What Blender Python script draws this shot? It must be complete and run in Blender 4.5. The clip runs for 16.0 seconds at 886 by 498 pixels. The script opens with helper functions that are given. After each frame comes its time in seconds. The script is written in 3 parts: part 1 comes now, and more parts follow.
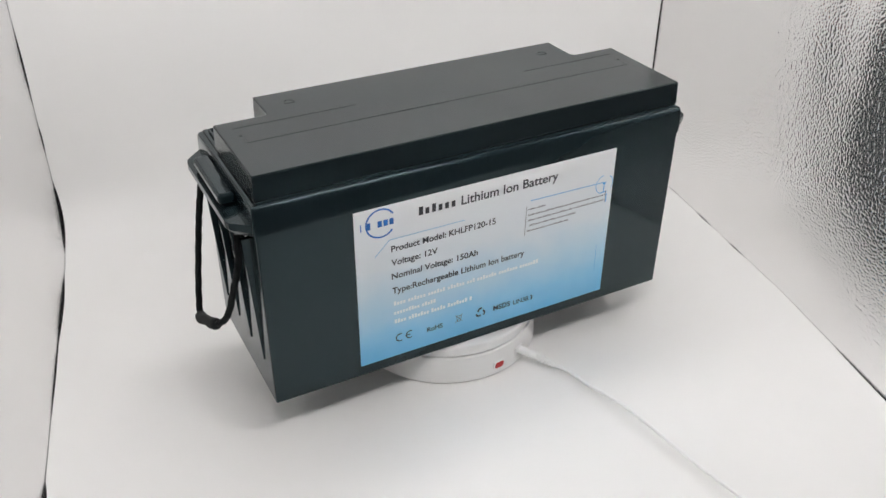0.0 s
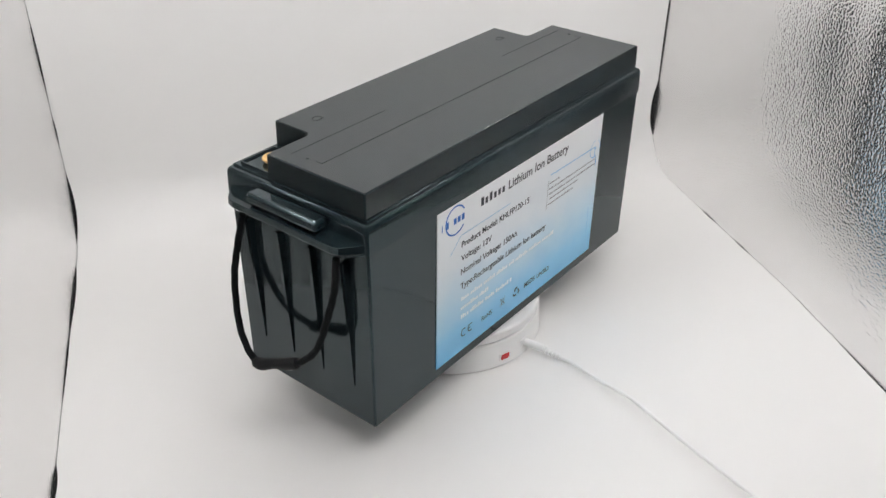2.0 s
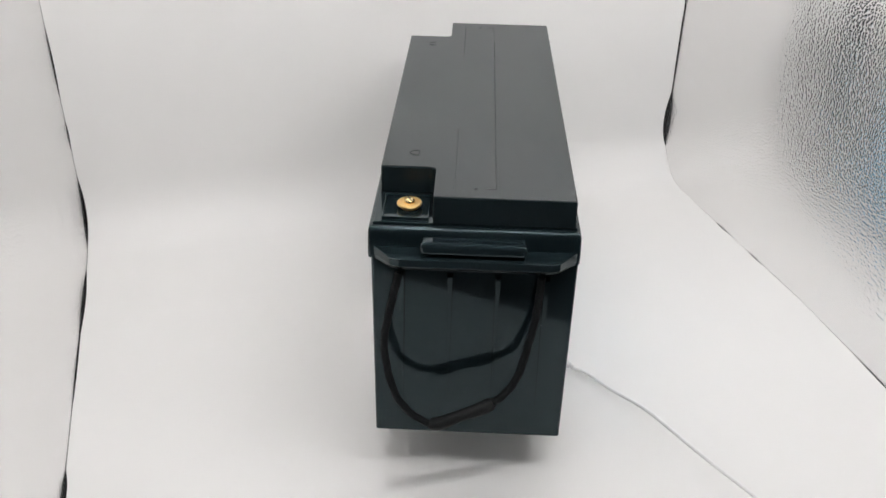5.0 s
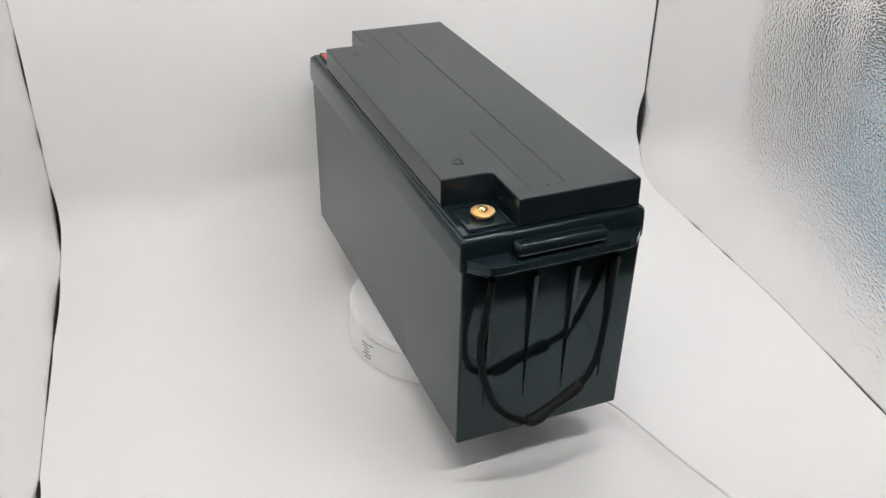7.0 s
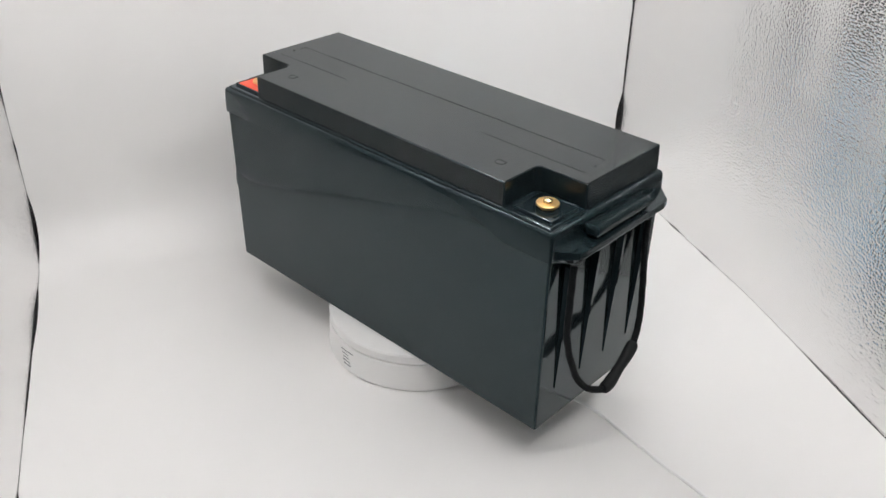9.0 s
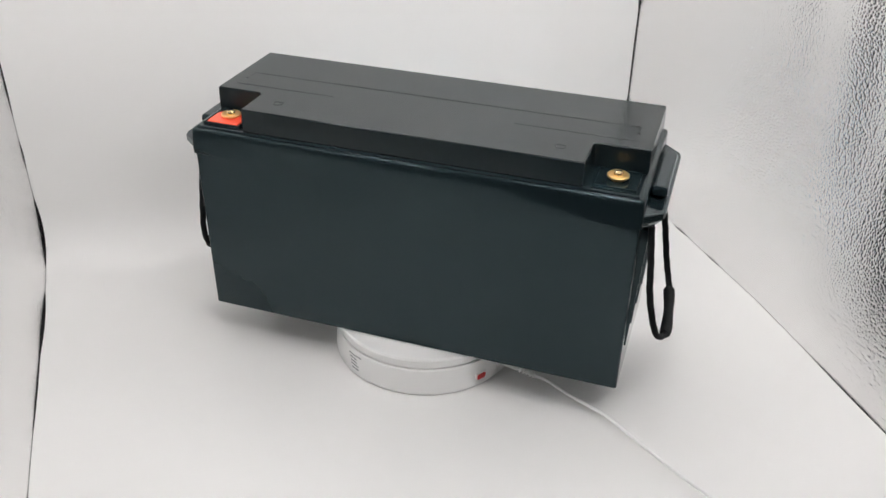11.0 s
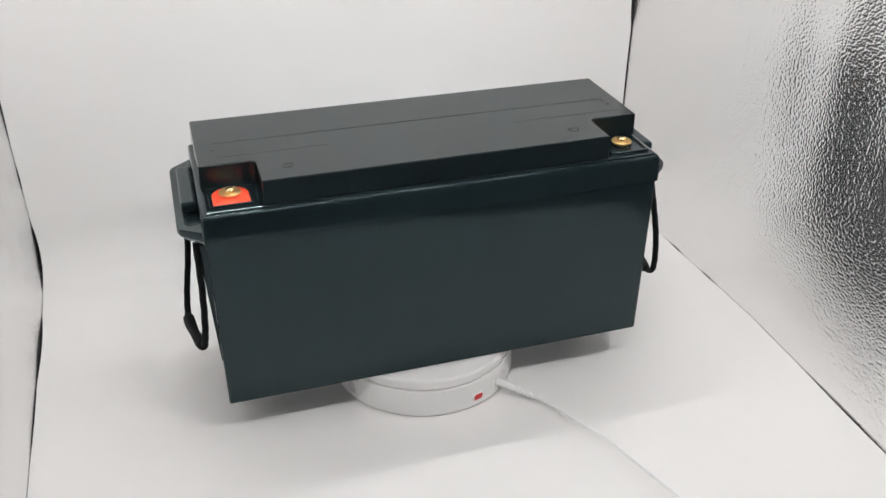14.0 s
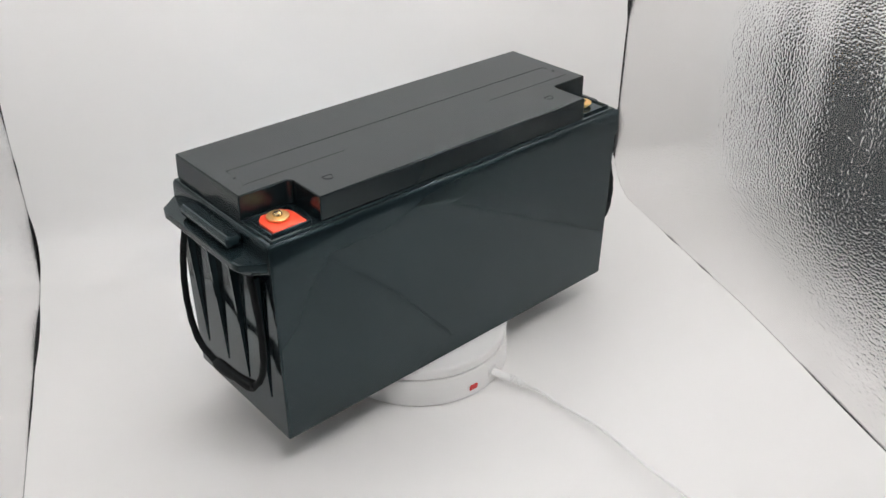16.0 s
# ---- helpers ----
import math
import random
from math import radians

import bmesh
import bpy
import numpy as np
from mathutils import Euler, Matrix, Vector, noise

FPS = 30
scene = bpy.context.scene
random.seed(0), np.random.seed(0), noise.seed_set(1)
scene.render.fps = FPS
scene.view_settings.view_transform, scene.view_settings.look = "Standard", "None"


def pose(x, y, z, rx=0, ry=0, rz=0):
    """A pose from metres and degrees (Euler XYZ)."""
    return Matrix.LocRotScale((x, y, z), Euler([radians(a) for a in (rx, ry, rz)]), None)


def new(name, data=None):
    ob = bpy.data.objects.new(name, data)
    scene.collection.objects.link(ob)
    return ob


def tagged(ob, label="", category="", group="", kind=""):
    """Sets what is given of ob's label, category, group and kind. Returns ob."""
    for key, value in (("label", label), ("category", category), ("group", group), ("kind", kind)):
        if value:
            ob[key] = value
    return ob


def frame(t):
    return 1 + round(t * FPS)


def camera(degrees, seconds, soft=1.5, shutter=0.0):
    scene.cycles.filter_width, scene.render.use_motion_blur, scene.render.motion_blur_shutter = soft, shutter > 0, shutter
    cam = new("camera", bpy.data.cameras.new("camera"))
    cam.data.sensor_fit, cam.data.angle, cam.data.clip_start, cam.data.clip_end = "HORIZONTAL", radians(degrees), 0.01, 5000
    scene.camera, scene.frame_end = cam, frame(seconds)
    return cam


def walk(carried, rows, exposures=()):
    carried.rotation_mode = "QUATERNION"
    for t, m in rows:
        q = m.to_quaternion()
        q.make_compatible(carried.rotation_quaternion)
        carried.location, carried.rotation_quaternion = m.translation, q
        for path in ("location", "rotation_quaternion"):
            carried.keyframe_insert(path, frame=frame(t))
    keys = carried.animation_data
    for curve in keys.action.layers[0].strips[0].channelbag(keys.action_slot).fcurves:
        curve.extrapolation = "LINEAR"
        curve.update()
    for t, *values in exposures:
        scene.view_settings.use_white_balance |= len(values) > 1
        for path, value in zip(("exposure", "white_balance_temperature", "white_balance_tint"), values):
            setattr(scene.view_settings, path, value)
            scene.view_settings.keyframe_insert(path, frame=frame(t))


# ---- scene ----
cam = camera(52.37, 16.0, soft=1.5)
walk(cam, [
    (0, pose(0.0007, -0.8759, 0.6681, 57.546, -0.339, 0.382)),
    (0.5, pose(0.0053, -0.8801, 0.6611, 57.883, -0.352, 0.722)),
    (1, pose(0.0051, -0.8879, 0.6634, 57.902, -0.401, 0.679)),
    (1.5, pose(0.0038, -0.8910, 0.6657, 57.904, -0.569, 0.759)),
    (2, pose(0.0014, -0.8940, 0.6603, 57.957, -0.531, 1.081)),
    (2.5, pose(-0.0039, -0.8987, 0.6585, 58.184, -0.613, 1.178)),
    (3, pose(-0.0107, -0.8988, 0.6565, 58.460, -0.906, 1.627)),
    (3.5, pose(-0.0152, -0.8952, 0.6529, 58.791, -1.052, 2.119)),
    (4, pose(-0.0194, -0.8896, 0.6512, 58.761, -1.048, 1.973)),
    (6.5, pose(-0.0016, -0.8912, 0.6577, 58.607, -1.012, 0.530)),
    (7, pose(-0.0041, -0.8899, 0.6591, 58.551, -1.054, 0.176)),
    (7.5, pose(0.0004, -0.8875, 0.6587, 58.450, -1.113, 0.029)),
    (8, pose(0.0059, -0.8878, 0.6617, 58.552, -0.969, -0.320)),
    (8.5, pose(0.0095, -0.8877, 0.6658, 58.526, -0.874, -0.639)),
    (9, pose(0.0071, -0.8876, 0.6690, 58.425, -0.816, -0.872)),
    (11.5, pose(-0.0028, -0.8852, 0.6754, 58.449, -0.755, -0.943)),
    (12, pose(-0.0016, -0.8857, 0.6816, 59.006, -0.674, -1.120)),
    (12.5, pose(0.0032, -0.8825, 0.6833, 59.338, -0.493, -1.251)),
    (13, pose(0.0020, -0.8806, 0.6859, 59.164, -0.361, -1.301)),
    (13.5, pose(0.0010, -0.8832, 0.6844, 59.383, -0.403, -1.324)),
    (14, pose(-0.0000, -0.8840, 0.6814, 59.323, -0.359, -1.326)),
    (14.5, pose(0.0000, -0.8853, 0.6782, 59.260, -0.341, -1.328)),
    (15, pose(0.0034, -0.8849, 0.6795, 59.066, -0.441, -1.270)),
    (15.5, pose(0.0060, -0.8862, 0.6829, 58.962, -0.393, -1.465)),
    (16, pose(0.0045, -0.8885, 0.6827, 58.815, -0.429, -1.321)),
])

# ---- light ----
# a photo tent turned by TURN on the table, lit by LED bars under its roof
TURN = radians(17.2)
LEFT, RIGHT, BACK, FRONT, TOP = -0.4475, 0.439, 0.345, -0.56, 0.84


def tent(u, v, z):
    """A place in the tent (u to its side, v to its back) in the world."""
    return Vector((u * math.cos(TURN) - v * math.sin(TURN), u * math.sin(TURN) + v * math.cos(TURN), z))


world = bpy.data.worlds.new("world")
scene.world = world
world.use_nodes = True
world.node_tree.nodes["Background"].inputs["Color"].default_value = (0.5, 0.52, 0.55, 1)
world.node_tree.nodes["Background"].inputs["Strength"].default_value = 0.05
# depth in the tent, watts, tilt towards the back, glow of the chips
BARS = ((-0.48, 0.58, 38, 500.0), (0.08, 0.38, 4, 270.0))
for bar_v, bar_watts, bar_tilt, _ in BARS:
    lamp_data = bpy.data.lights.new("led_light", "AREA")
    lamp_data.shape, lamp_data.size, lamp_data.size_y = "RECTANGLE", 0.72, 0.03
    lamp_data.energy, lamp_data.color = bar_watts, (1.0, 0.985, 0.985)
    lamp = new("led_light", lamp_data)
    lamp.matrix_world = Matrix.Translation(tent(0.03, bar_v, TOP - 0.03)) @ Matrix.Rotation(TURN, 4, "Z") @ Matrix.Rotation(radians(bar_tilt), 4, "X") @ Matrix.Translation((0, 0, -0.006))
scene.view_settings.exposure = 0.0


# ---- materials ----
def material(name, colour, rough=0.5, metal=0.0, ior=1.5, vary=0.0, scale=40.0, bump=0.0, bump_scale=400.0, rough_vary=0.0, coat=0.0, tint=(1, 1, 1)):
    """A surface with grain at two scales in colour, gloss and relief."""
    m = bpy.data.materials.new(name)
    m.use_nodes = True
    nt = m.node_tree
    b = nt.nodes["Principled BSDF"]
    b.inputs["Base Color"].default_value = (*colour, 1)
    b.inputs["Roughness"].default_value = rough
    b.inputs["Metallic"].default_value = metal
    b.inputs["IOR"].default_value = ior
    b.inputs["Coat Weight"].default_value = coat
    b.inputs["Specular Tint"].default_value = (*tint, 1)
    co = nt.nodes.new("ShaderNodeTexCoord")

    def grain(sc, detail=4):
        n = nt.nodes.new("ShaderNodeTexNoise")
        n.inputs["Scale"].default_value, n.inputs["Detail"].default_value = sc, detail
        nt.links.new(co.outputs["Object"], n.inputs["Vector"])
        return n.outputs["Fac"]

    if vary:
        mix = nt.nodes.new("ShaderNodeMix")
        mix.data_type = "RGBA"
        mix.inputs[6].default_value = (*[c * (1 - vary) for c in colour], 1)
        mix.inputs[7].default_value = (*[min(1, c * (1 + vary)) for c in colour], 1)
        nt.links.new(grain(scale), mix.inputs[0])
        nt.links.new(mix.outputs[2], b.inputs["Base Color"])
    if rough_vary:
        r = nt.nodes.new("ShaderNodeMapRange")
        r.inputs[1].default_value, r.inputs[2].default_value = 0.3, 0.7
        r.inputs[3].default_value, r.inputs[4].default_value = max(0.02, rough - rough_vary), rough + rough_vary
        nt.links.new(grain(scale * 0.6, 6), r.inputs[0])
        nt.links.new(r.outputs[0], b.inputs["Roughness"])
    if bump:
        k = nt.nodes.new("ShaderNodeBump")
        k.inputs["Strength"].default_value, k.inputs["Distance"].default_value = 1.0, bump
        nt.links.new(grain(bump_scale, 3), k.inputs["Height"])
        nt.links.new(k.outputs[0], b.inputs["Normal"])
    return m


M_CASE = material("black_gloss_plastic", (0.0094, 0.0160, 0.0186), 0.085, ior=1.46, tint=(0.72, 0.94, 1.0), vary=0.10, scale=8)
M_LID = material("black_satin_plastic", (0.0092, 0.0145, 0.0165), 0.15, ior=1.41, tint=(0.94, 0.97, 0.96), vary=0.10, scale=8)
# near-black that stands in for the shade inside grooves, holes and slots
M_RECESS_SHADE = material("recess_shade", (0.004, 0.004, 0.005), 0.6)
M_ROPE = material("black_braided_cord", (0.0025, 0.0035, 0.0042), 0.75, ior=1.3, vary=0.5, scale=600, bump=0.0006, bump_scale=700)
M_GRIP = material("black_rubber_tube", (0.003, 0.004, 0.0045), 0.68, ior=1.4, vary=0.3, scale=200, bump=0.0001, bump_scale=500)
M_BRASS = material("brass", (0.98, 0.63, 0.27), 0.34, metal=1.0, vary=0.12, scale=300, rough_vary=0.08)
M_SCREW = material("pale_brass", (0.98, 0.72, 0.38), 0.26, metal=1.0, vary=0.1, scale=300)
M_RED = material("red_plastic", (0.90, 0.085, 0.035), 0.35, vary=0.06, scale=200)
M_SWITCH = material("red_switch_plastic", (0.62, 0.03, 0.03), 0.3, vary=0.06, scale=200)
M_WHITE = material("white_plastic", (0.87, 0.865, 0.855), 0.32, vary=0.015, scale=60, bump=0.00002, bump_scale=1500)
M_SHEET = material("white_pvc_sheet", (0.855, 0.848, 0.836), 0.55, vary=0.015, scale=9, bump=0.00008, bump_scale=700, rough_vary=0.06)
M_CABLE = material("white_cable", (0.86, 0.86, 0.85), 0.4, vary=0.02, scale=300)
M_BLACK = material("black_tent_cloth", (0.008, 0.008, 0.009), 0.85, vary=0.3, scale=200, bump=0.0003, bump_scale=900)
M_TABLE = material("dark_grey_floor", (0.05, 0.05, 0.052), 0.6, vary=0.2, scale=30, bump=0.0002, bump_scale=200)
M_INK = material("black_ink", (0.035, 0.037, 0.045), 0.4)
M_BLUE = material("blue_ink", (0.025, 0.17, 0.55), 0.4)
M_SKY = material("light_blue_ink", (0.13, 0.45, 0.78), 0.4)
M_PALE = material("pale_blue_ink", (0.40, 0.62, 0.80), 0.4)
M_CHALK = material("white_ink", (0.86, 0.90, 0.93), 0.4)
M_GREY = material("grey_ink", (0.20, 0.20, 0.215), 0.5)
M_BAR = material("white_lamp_housing", (0.75, 0.75, 0.74), 0.4, vary=0.02, scale=50)


def silver_cloth(flat, relief):
    """Pebbled silver reflector foil; flat: it lies level instead of standing along the tent's side."""
    m = bpy.data.materials.new("pebbled_silver_foil")
    m.use_nodes = True
    nt = m.node_tree
    b = nt.nodes["Principled BSDF"]
    b.inputs["Metallic"].default_value = 0.9
    b.inputs["Base Color"].default_value = (0.91, 0.90, 0.895, 1)
    b.inputs["Roughness"].default_value = 0.10
    co = nt.nodes.new("ShaderNodeTexCoord")
    warp = nt.nodes.new("ShaderNodeTexNoise")
    warp.inputs["Scale"].default_value = 90
    nt.links.new(co.outputs["Object"], warp.inputs["Vector"])
    add = nt.nodes.new("ShaderNodeVectorMath")
    add.operation = "MULTIPLY_ADD"
    add.inputs[1].default_value = (0.0016, 0.0016, 0.0016)
    nt.links.new(warp.outputs["Color"], add.inputs[0])
    nt.links.new(co.outputs["Object"], add.inputs[2])
    turn = nt.nodes.new("ShaderNodeMapping")
    turn.inputs["Rotation"].default_value = (0, 0, -TURN)
    nt.links.new(add.outputs[0], turn.inputs["Vector"])
    sep = nt.nodes.new("ShaderNodeSeparateXYZ")
    nt.links.new(turn.outputs[0], sep.inputs[0])
    both = nt.nodes.new("ShaderNodeCombineXYZ")
    nt.links.new(sep.outputs["Y"], both.inputs[0])
    nt.links.new(sep.outputs["X" if flat else "Z"], both.inputs[1])
    v = nt.nodes.new("ShaderNodeTexVoronoi")
    v.voronoi_dimensions, v.feature = "2D", "F1"
    v.inputs["Scale"].default_value, v.inputs["Randomness"].default_value = 290, 0.85
    nt.links.new(both.outputs[0], v.inputs["Vector"])
    dome = nt.nodes.new("ShaderNodeMath")
    dome.operation = "POWER"
    dome.inputs[1].default_value = 2.0
    nt.links.new(v.outputs["Distance"], dome.inputs[0])
    k = nt.nodes.new("ShaderNodeBump")
    k.inputs["Strength"].default_value, k.inputs["Distance"].default_value = 1.0, relief
    k.invert = True
    nt.links.new(dome.outputs[0], k.inputs["Height"])
    nt.links.new(k.outputs[0], b.inputs["Normal"])
    return m


def label_print():
    """White sticker that runs into blue towards its lower edge, with faint clouds."""
    m = bpy.data.materials.new("printed_label")
    m.use_nodes = True
    nt = m.node_tree
    b = nt.nodes["Principled BSDF"]
    b.inputs["Roughness"].default_value = 0.28
    co = nt.nodes.new("ShaderNodeTexCoord")
    sep = nt.nodes.new("ShaderNodeSeparateXYZ")
    nt.links.new(co.outputs["Object"], sep.inputs[0])
    cloud = nt.nodes.new("ShaderNodeTexNoise")
    cloud.inputs["Scale"].default_value, cloud.inputs["Detail"].default_value = 22, 5
    nt.links.new(co.outputs["Object"], cloud.inputs["Vector"])
    wob = nt.nodes.new("ShaderNodeMath")
    wob.operation = "MULTIPLY_ADD"
    wob.inputs[1].default_value = 0.035
    nt.links.new(cloud.outputs["Fac"], wob.inputs[0])
    nt.links.new(sep.outputs["Z"], wob.inputs[2])
    rng = nt.nodes.new("ShaderNodeMapRange")
    rng.inputs[1].default_value, rng.inputs[2].default_value = 0.03, 0.215
    nt.links.new(wob.outputs[0], rng.inputs[0])
    ramp = nt.nodes.new("ShaderNodeValToRGB")
    e = ramp.color_ramp.elements
    e[0].position, e[0].color = 0.0, (0.155, 0.49, 0.80, 1)
    e[1].position, e[1].color = 1.0, (0.88, 0.885, 0.89, 1)
    for at, c in ((0.16, (0.25, 0.59, 0.86, 1)), (0.36, (0.50, 0.71, 0.86, 1)), (0.60, (0.75, 0.81, 0.855, 1))):
        el = e.new(at)
        el.color = c
    nt.links.new(rng.outputs[0], ramp.inputs[0])
    nt.links.new(ramp.outputs[0], b.inputs["Base Color"])
    return m


def glow(name, colour, strength):
    m = bpy.data.materials.new(name)
    m.use_nodes = True
    b = m.node_tree.nodes["Principled BSDF"]
    b.inputs["Emission Color"].default_value = (*colour, 1)
    b.inputs["Emission Strength"].default_value = strength
    return m


# same foil three times: right side, left side with lower relief, roof
M_FOIL, M_FOIL_LOW, M_FOIL_ROOF, M_LABEL = silver_cloth(False, 0.00046), silver_cloth(False, 0.00025), silver_cloth(True, 0.0005), label_print()


# ---- mesh tools ----
def mesh_of(bm, mat, smooth=None):
    me = bpy.data.meshes.new("mesh")
    bmesh.ops.recalc_face_normals(bm, faces=bm.faces)
    if smooth is not None:
        hard = bm.faces.layers.int.get("hard")
        for fc in bm.faces:
            fc.smooth = not (hard and fc[hard])
        for ed in bm.edges:
            if len(ed.link_faces) == 2 and ed.calc_face_angle(0) > radians(smooth):
                ed.smooth = False
    bm.to_mesh(me)
    bm.free()
    me.materials.append(mat)
    return me


def rounded(bm, width, seg):
    """Rounds all edges; the faces between them stay flat."""
    made = bmesh.ops.bevel(bm, geom=bm.edges[:], offset=width, segments=seg, profile=0.5, affect="EDGES", clamp_overlap=True)["faces"]
    hard = bm.faces.layers.int.new("hard")
    soft_faces = set(made)
    for fc in bm.faces:
        fc[hard] = 0 if fc in soft_faces else 1
    return bm


def part(name, bm, mat, parent, label="", smooth=35):
    ob = new(name, mesh_of(bm, mat, smooth))
    ob.parent = parent
    return tagged(ob, label)


def box(x0, x1, y0, y1, z0, z1, bevel=0.0, seg=3, bm=None):
    bm2 = bmesh.new()
    bmesh.ops.create_cube(bm2, size=1)
    for v in bm2.verts:
        v.co = ((x0 + x1) / 2 + v.co.x * (x1 - x0), (y0 + y1) / 2 + v.co.y * (y1 - y0), (z0 + z1) / 2 + v.co.z * (z1 - z0))
    if bevel:
        rounded(bm2, bevel, seg)
    if bm is None:
        return bm2
    return merge(bm, bm2)


def merge(bm, bm2):
    me = bpy.data.meshes.new("tmp")
    bm2.to_mesh(me)
    bm2.free()
    bm.from_mesh(me)
    bpy.data.meshes.remove(me)
    return bm


def prism(outline, axis, a0, a1, bevel=0.0, seg=3, draft=0.0):
    """An outline in the two other axes, drawn out along an axis; draft shrinks the far end."""
    bm = bmesh.new()
    cx, cy = sum(p[0] for p in outline) / len(outline), sum(p[1] for p in outline) / len(outline)

    def at(p, a):
        k = (1 - draft) if a == a1 else 1
        q = (cx + (p[0] - cx) * k, cy + (p[1] - cy) * k)
        return {"x": (a, *q), "y": (q[0], a, q[1]), "z": (*q, a)}[axis]

    lo = [bm.verts.new(at(p, a0)) for p in outline]
    hi = [bm.verts.new(at(p, a1)) for p in outline]
    bm.faces.new(lo[::-1])
    bm.faces.new(hi)
    for i in range(len(lo)):
        j = (i + 1) % len(lo)
        bm.faces.new((lo[i], lo[j], hi[j], hi[i]))
    bmesh.ops.recalc_face_normals(bm, faces=bm.faces)
    if bevel:
        rounded(bm, bevel, seg)
    return bm


def lathe(profile, n=96):
    """Radius and height pairs turned round the z axis."""
    bm = bmesh.new()
    rings = []
    for r, z in profile:
        if r < 1e-6:
            rings.append([bm.verts.new((0, 0, z))])
        else:
            rings.append([bm.verts.new((r * math.cos(2 * math.pi * i / n), r * math.sin(2 * math.pi * i / n), z)) for i in range(n)])
    for a, b in zip(rings, rings[1:]):
        for i in range(n):
            j = (i + 1) % n
            if len(a) == 1:
                bm.faces.new((a[0], b[j], b[i]))
            elif len(b) == 1:
                bm.faces.new((a[i], a[j], b[0]))
            else:
                bm.faces.new((a[i], a[j], b[j], b[i]))
    return bm


def smooth_path(points, per=10):
    """A Catmull-Rom line through the points."""
    p = [Vector(q) for q in points]
    p = [2 * p[0] - p[1], *p, 2 * p[-1] - p[-2]]
    out = []
    for i in range(1, len(p) - 2):
        for k in range(per):
            t = k / per
            a, b, c, d = p[i - 1:i + 3]
            out.append(0.5 * (2 * b + (c - a) * t + (2 * a - 5 * b + 4 * c - d) * t * t + (3 * b - a - 3 * c + d) * t ** 3))
    return out + [p[-2]]


def tube(points, radius, n=12, twist=0.0):
    """A round bar along the points; radius is a number or a function of 0..1."""
    bm = bmesh.new()
    rings, side = [], None
    for i, q in enumerate(points):
        way = (points[min(i + 1, len(points) - 1)] - points[max(i - 1, 0)]).normalized()
        side = way.orthogonal().normalized() if side is None else (side - way * side.dot(way)).normalized()
        up = way.cross(side)
        t = i / (len(points) - 1)
        r = radius(t) if callable(radius) else radius
        rings.append([])
        for k in range(n):
            a = 2 * math.pi * k / n
            rr = r * (1 + twist * math.sin(3 * a + i * 1.1))
            rings[-1].append(bm.verts.new(q + side * (rr * math.cos(a)) + up * (rr * math.sin(a))))
    for a, b in zip(rings, rings[1:]):
        for k in range(n):
            j = (k + 1) % n
            bm.faces.new((a[k], a[j], b[j], b[k]))
    bm.faces.new(rings[0][::-1])
    bm.faces.new(rings[-1])
    return bm


# ---- the tent ----
def plane_grid(place, nu, nv, thick, mat, name, label, kind="structure"):
    """A sheet over 0..1 by 0..1 with some thickness."""
    bm = bmesh.new()
    g = [[bm.verts.new(place(i / nu, j / nv)) for j in range(nv + 1)] for i in range(nu + 1)]
    for i in range(nu):
        for j in range(nv):
            bm.faces.new((g[i][j], g[i + 1][j], g[i + 1][j + 1], g[i][j + 1]))
    ob = new(name, mesh_of(bm, mat, 60))
    md = ob.modifiers.new("thickness", "SOLIDIFY")
    md.thickness, md.offset = thick, 0
    ob.modifiers.new("crisp_rim", "EDGE_SPLIT").split_angle = radians(50)
    return tagged(ob, label, kind=kind)


def sag(a, b, amount, seed):
    ease = min(1, b / 0.25) * min(1, max(0, 0.95 - a) / 0.2)
    return amount * ease * (noise.noise(Vector((a * 3.1 + seed, b * 3.1, seed))) + 0.4 * noise.noise(Vector((a * 9 + seed, b * 9, seed + 5))))


def folds(a, b):
    """Soft upright folds in the cloth towards the front, above the floor."""
    return 0.0019 * math.sin(2 * math.pi * (a - 0.05 * b) / 0.105) * min(1, max(0, 0.66 - a) / 0.12) * min(1, max(0, b - 0.2) / 0.25)


def flare(a, b):
    """The sides open a little towards the front, above the floor."""
    return max(0.0, 0.706 - a) * 0.935 * 0.125 * min(1, b / 0.32)


# stretches where the sheet's edge stands off the side wall, along the sheet: middle, half length, depth
GAPS_LEFT = ((0.73, 0.075, 0.0030), (0.60, 0.08, 0.0012), (0.905, 0.05, 0.0032), (1.02, 0.02, 0.0010), (1.12, 0.05, 0.0012), (0.40, 0.03, 0.003), (1.35, 0.1, 0.001))
GAPS_RIGHT = ((0.955, 0.045, 0.007), (1.08, 0.13, 0.0018), (1.45, 0.16, 0.0025), (1.22, 0.08, 0.007), (0.70, 0.02, 0.0015), (0.615, 0.02, 0.0012), (0.30, 0.1, 0.002))


def base_in(v):
    """How far the foot of the side wall is pulled in towards the front."""
    return 0.054 * max(0.0, -0.05 - v)


def edge_gap(l, gaps):
    return sum(d * max(0.0, 1 - ((l - m) / h) ** 2) for m, h, d in gaps)


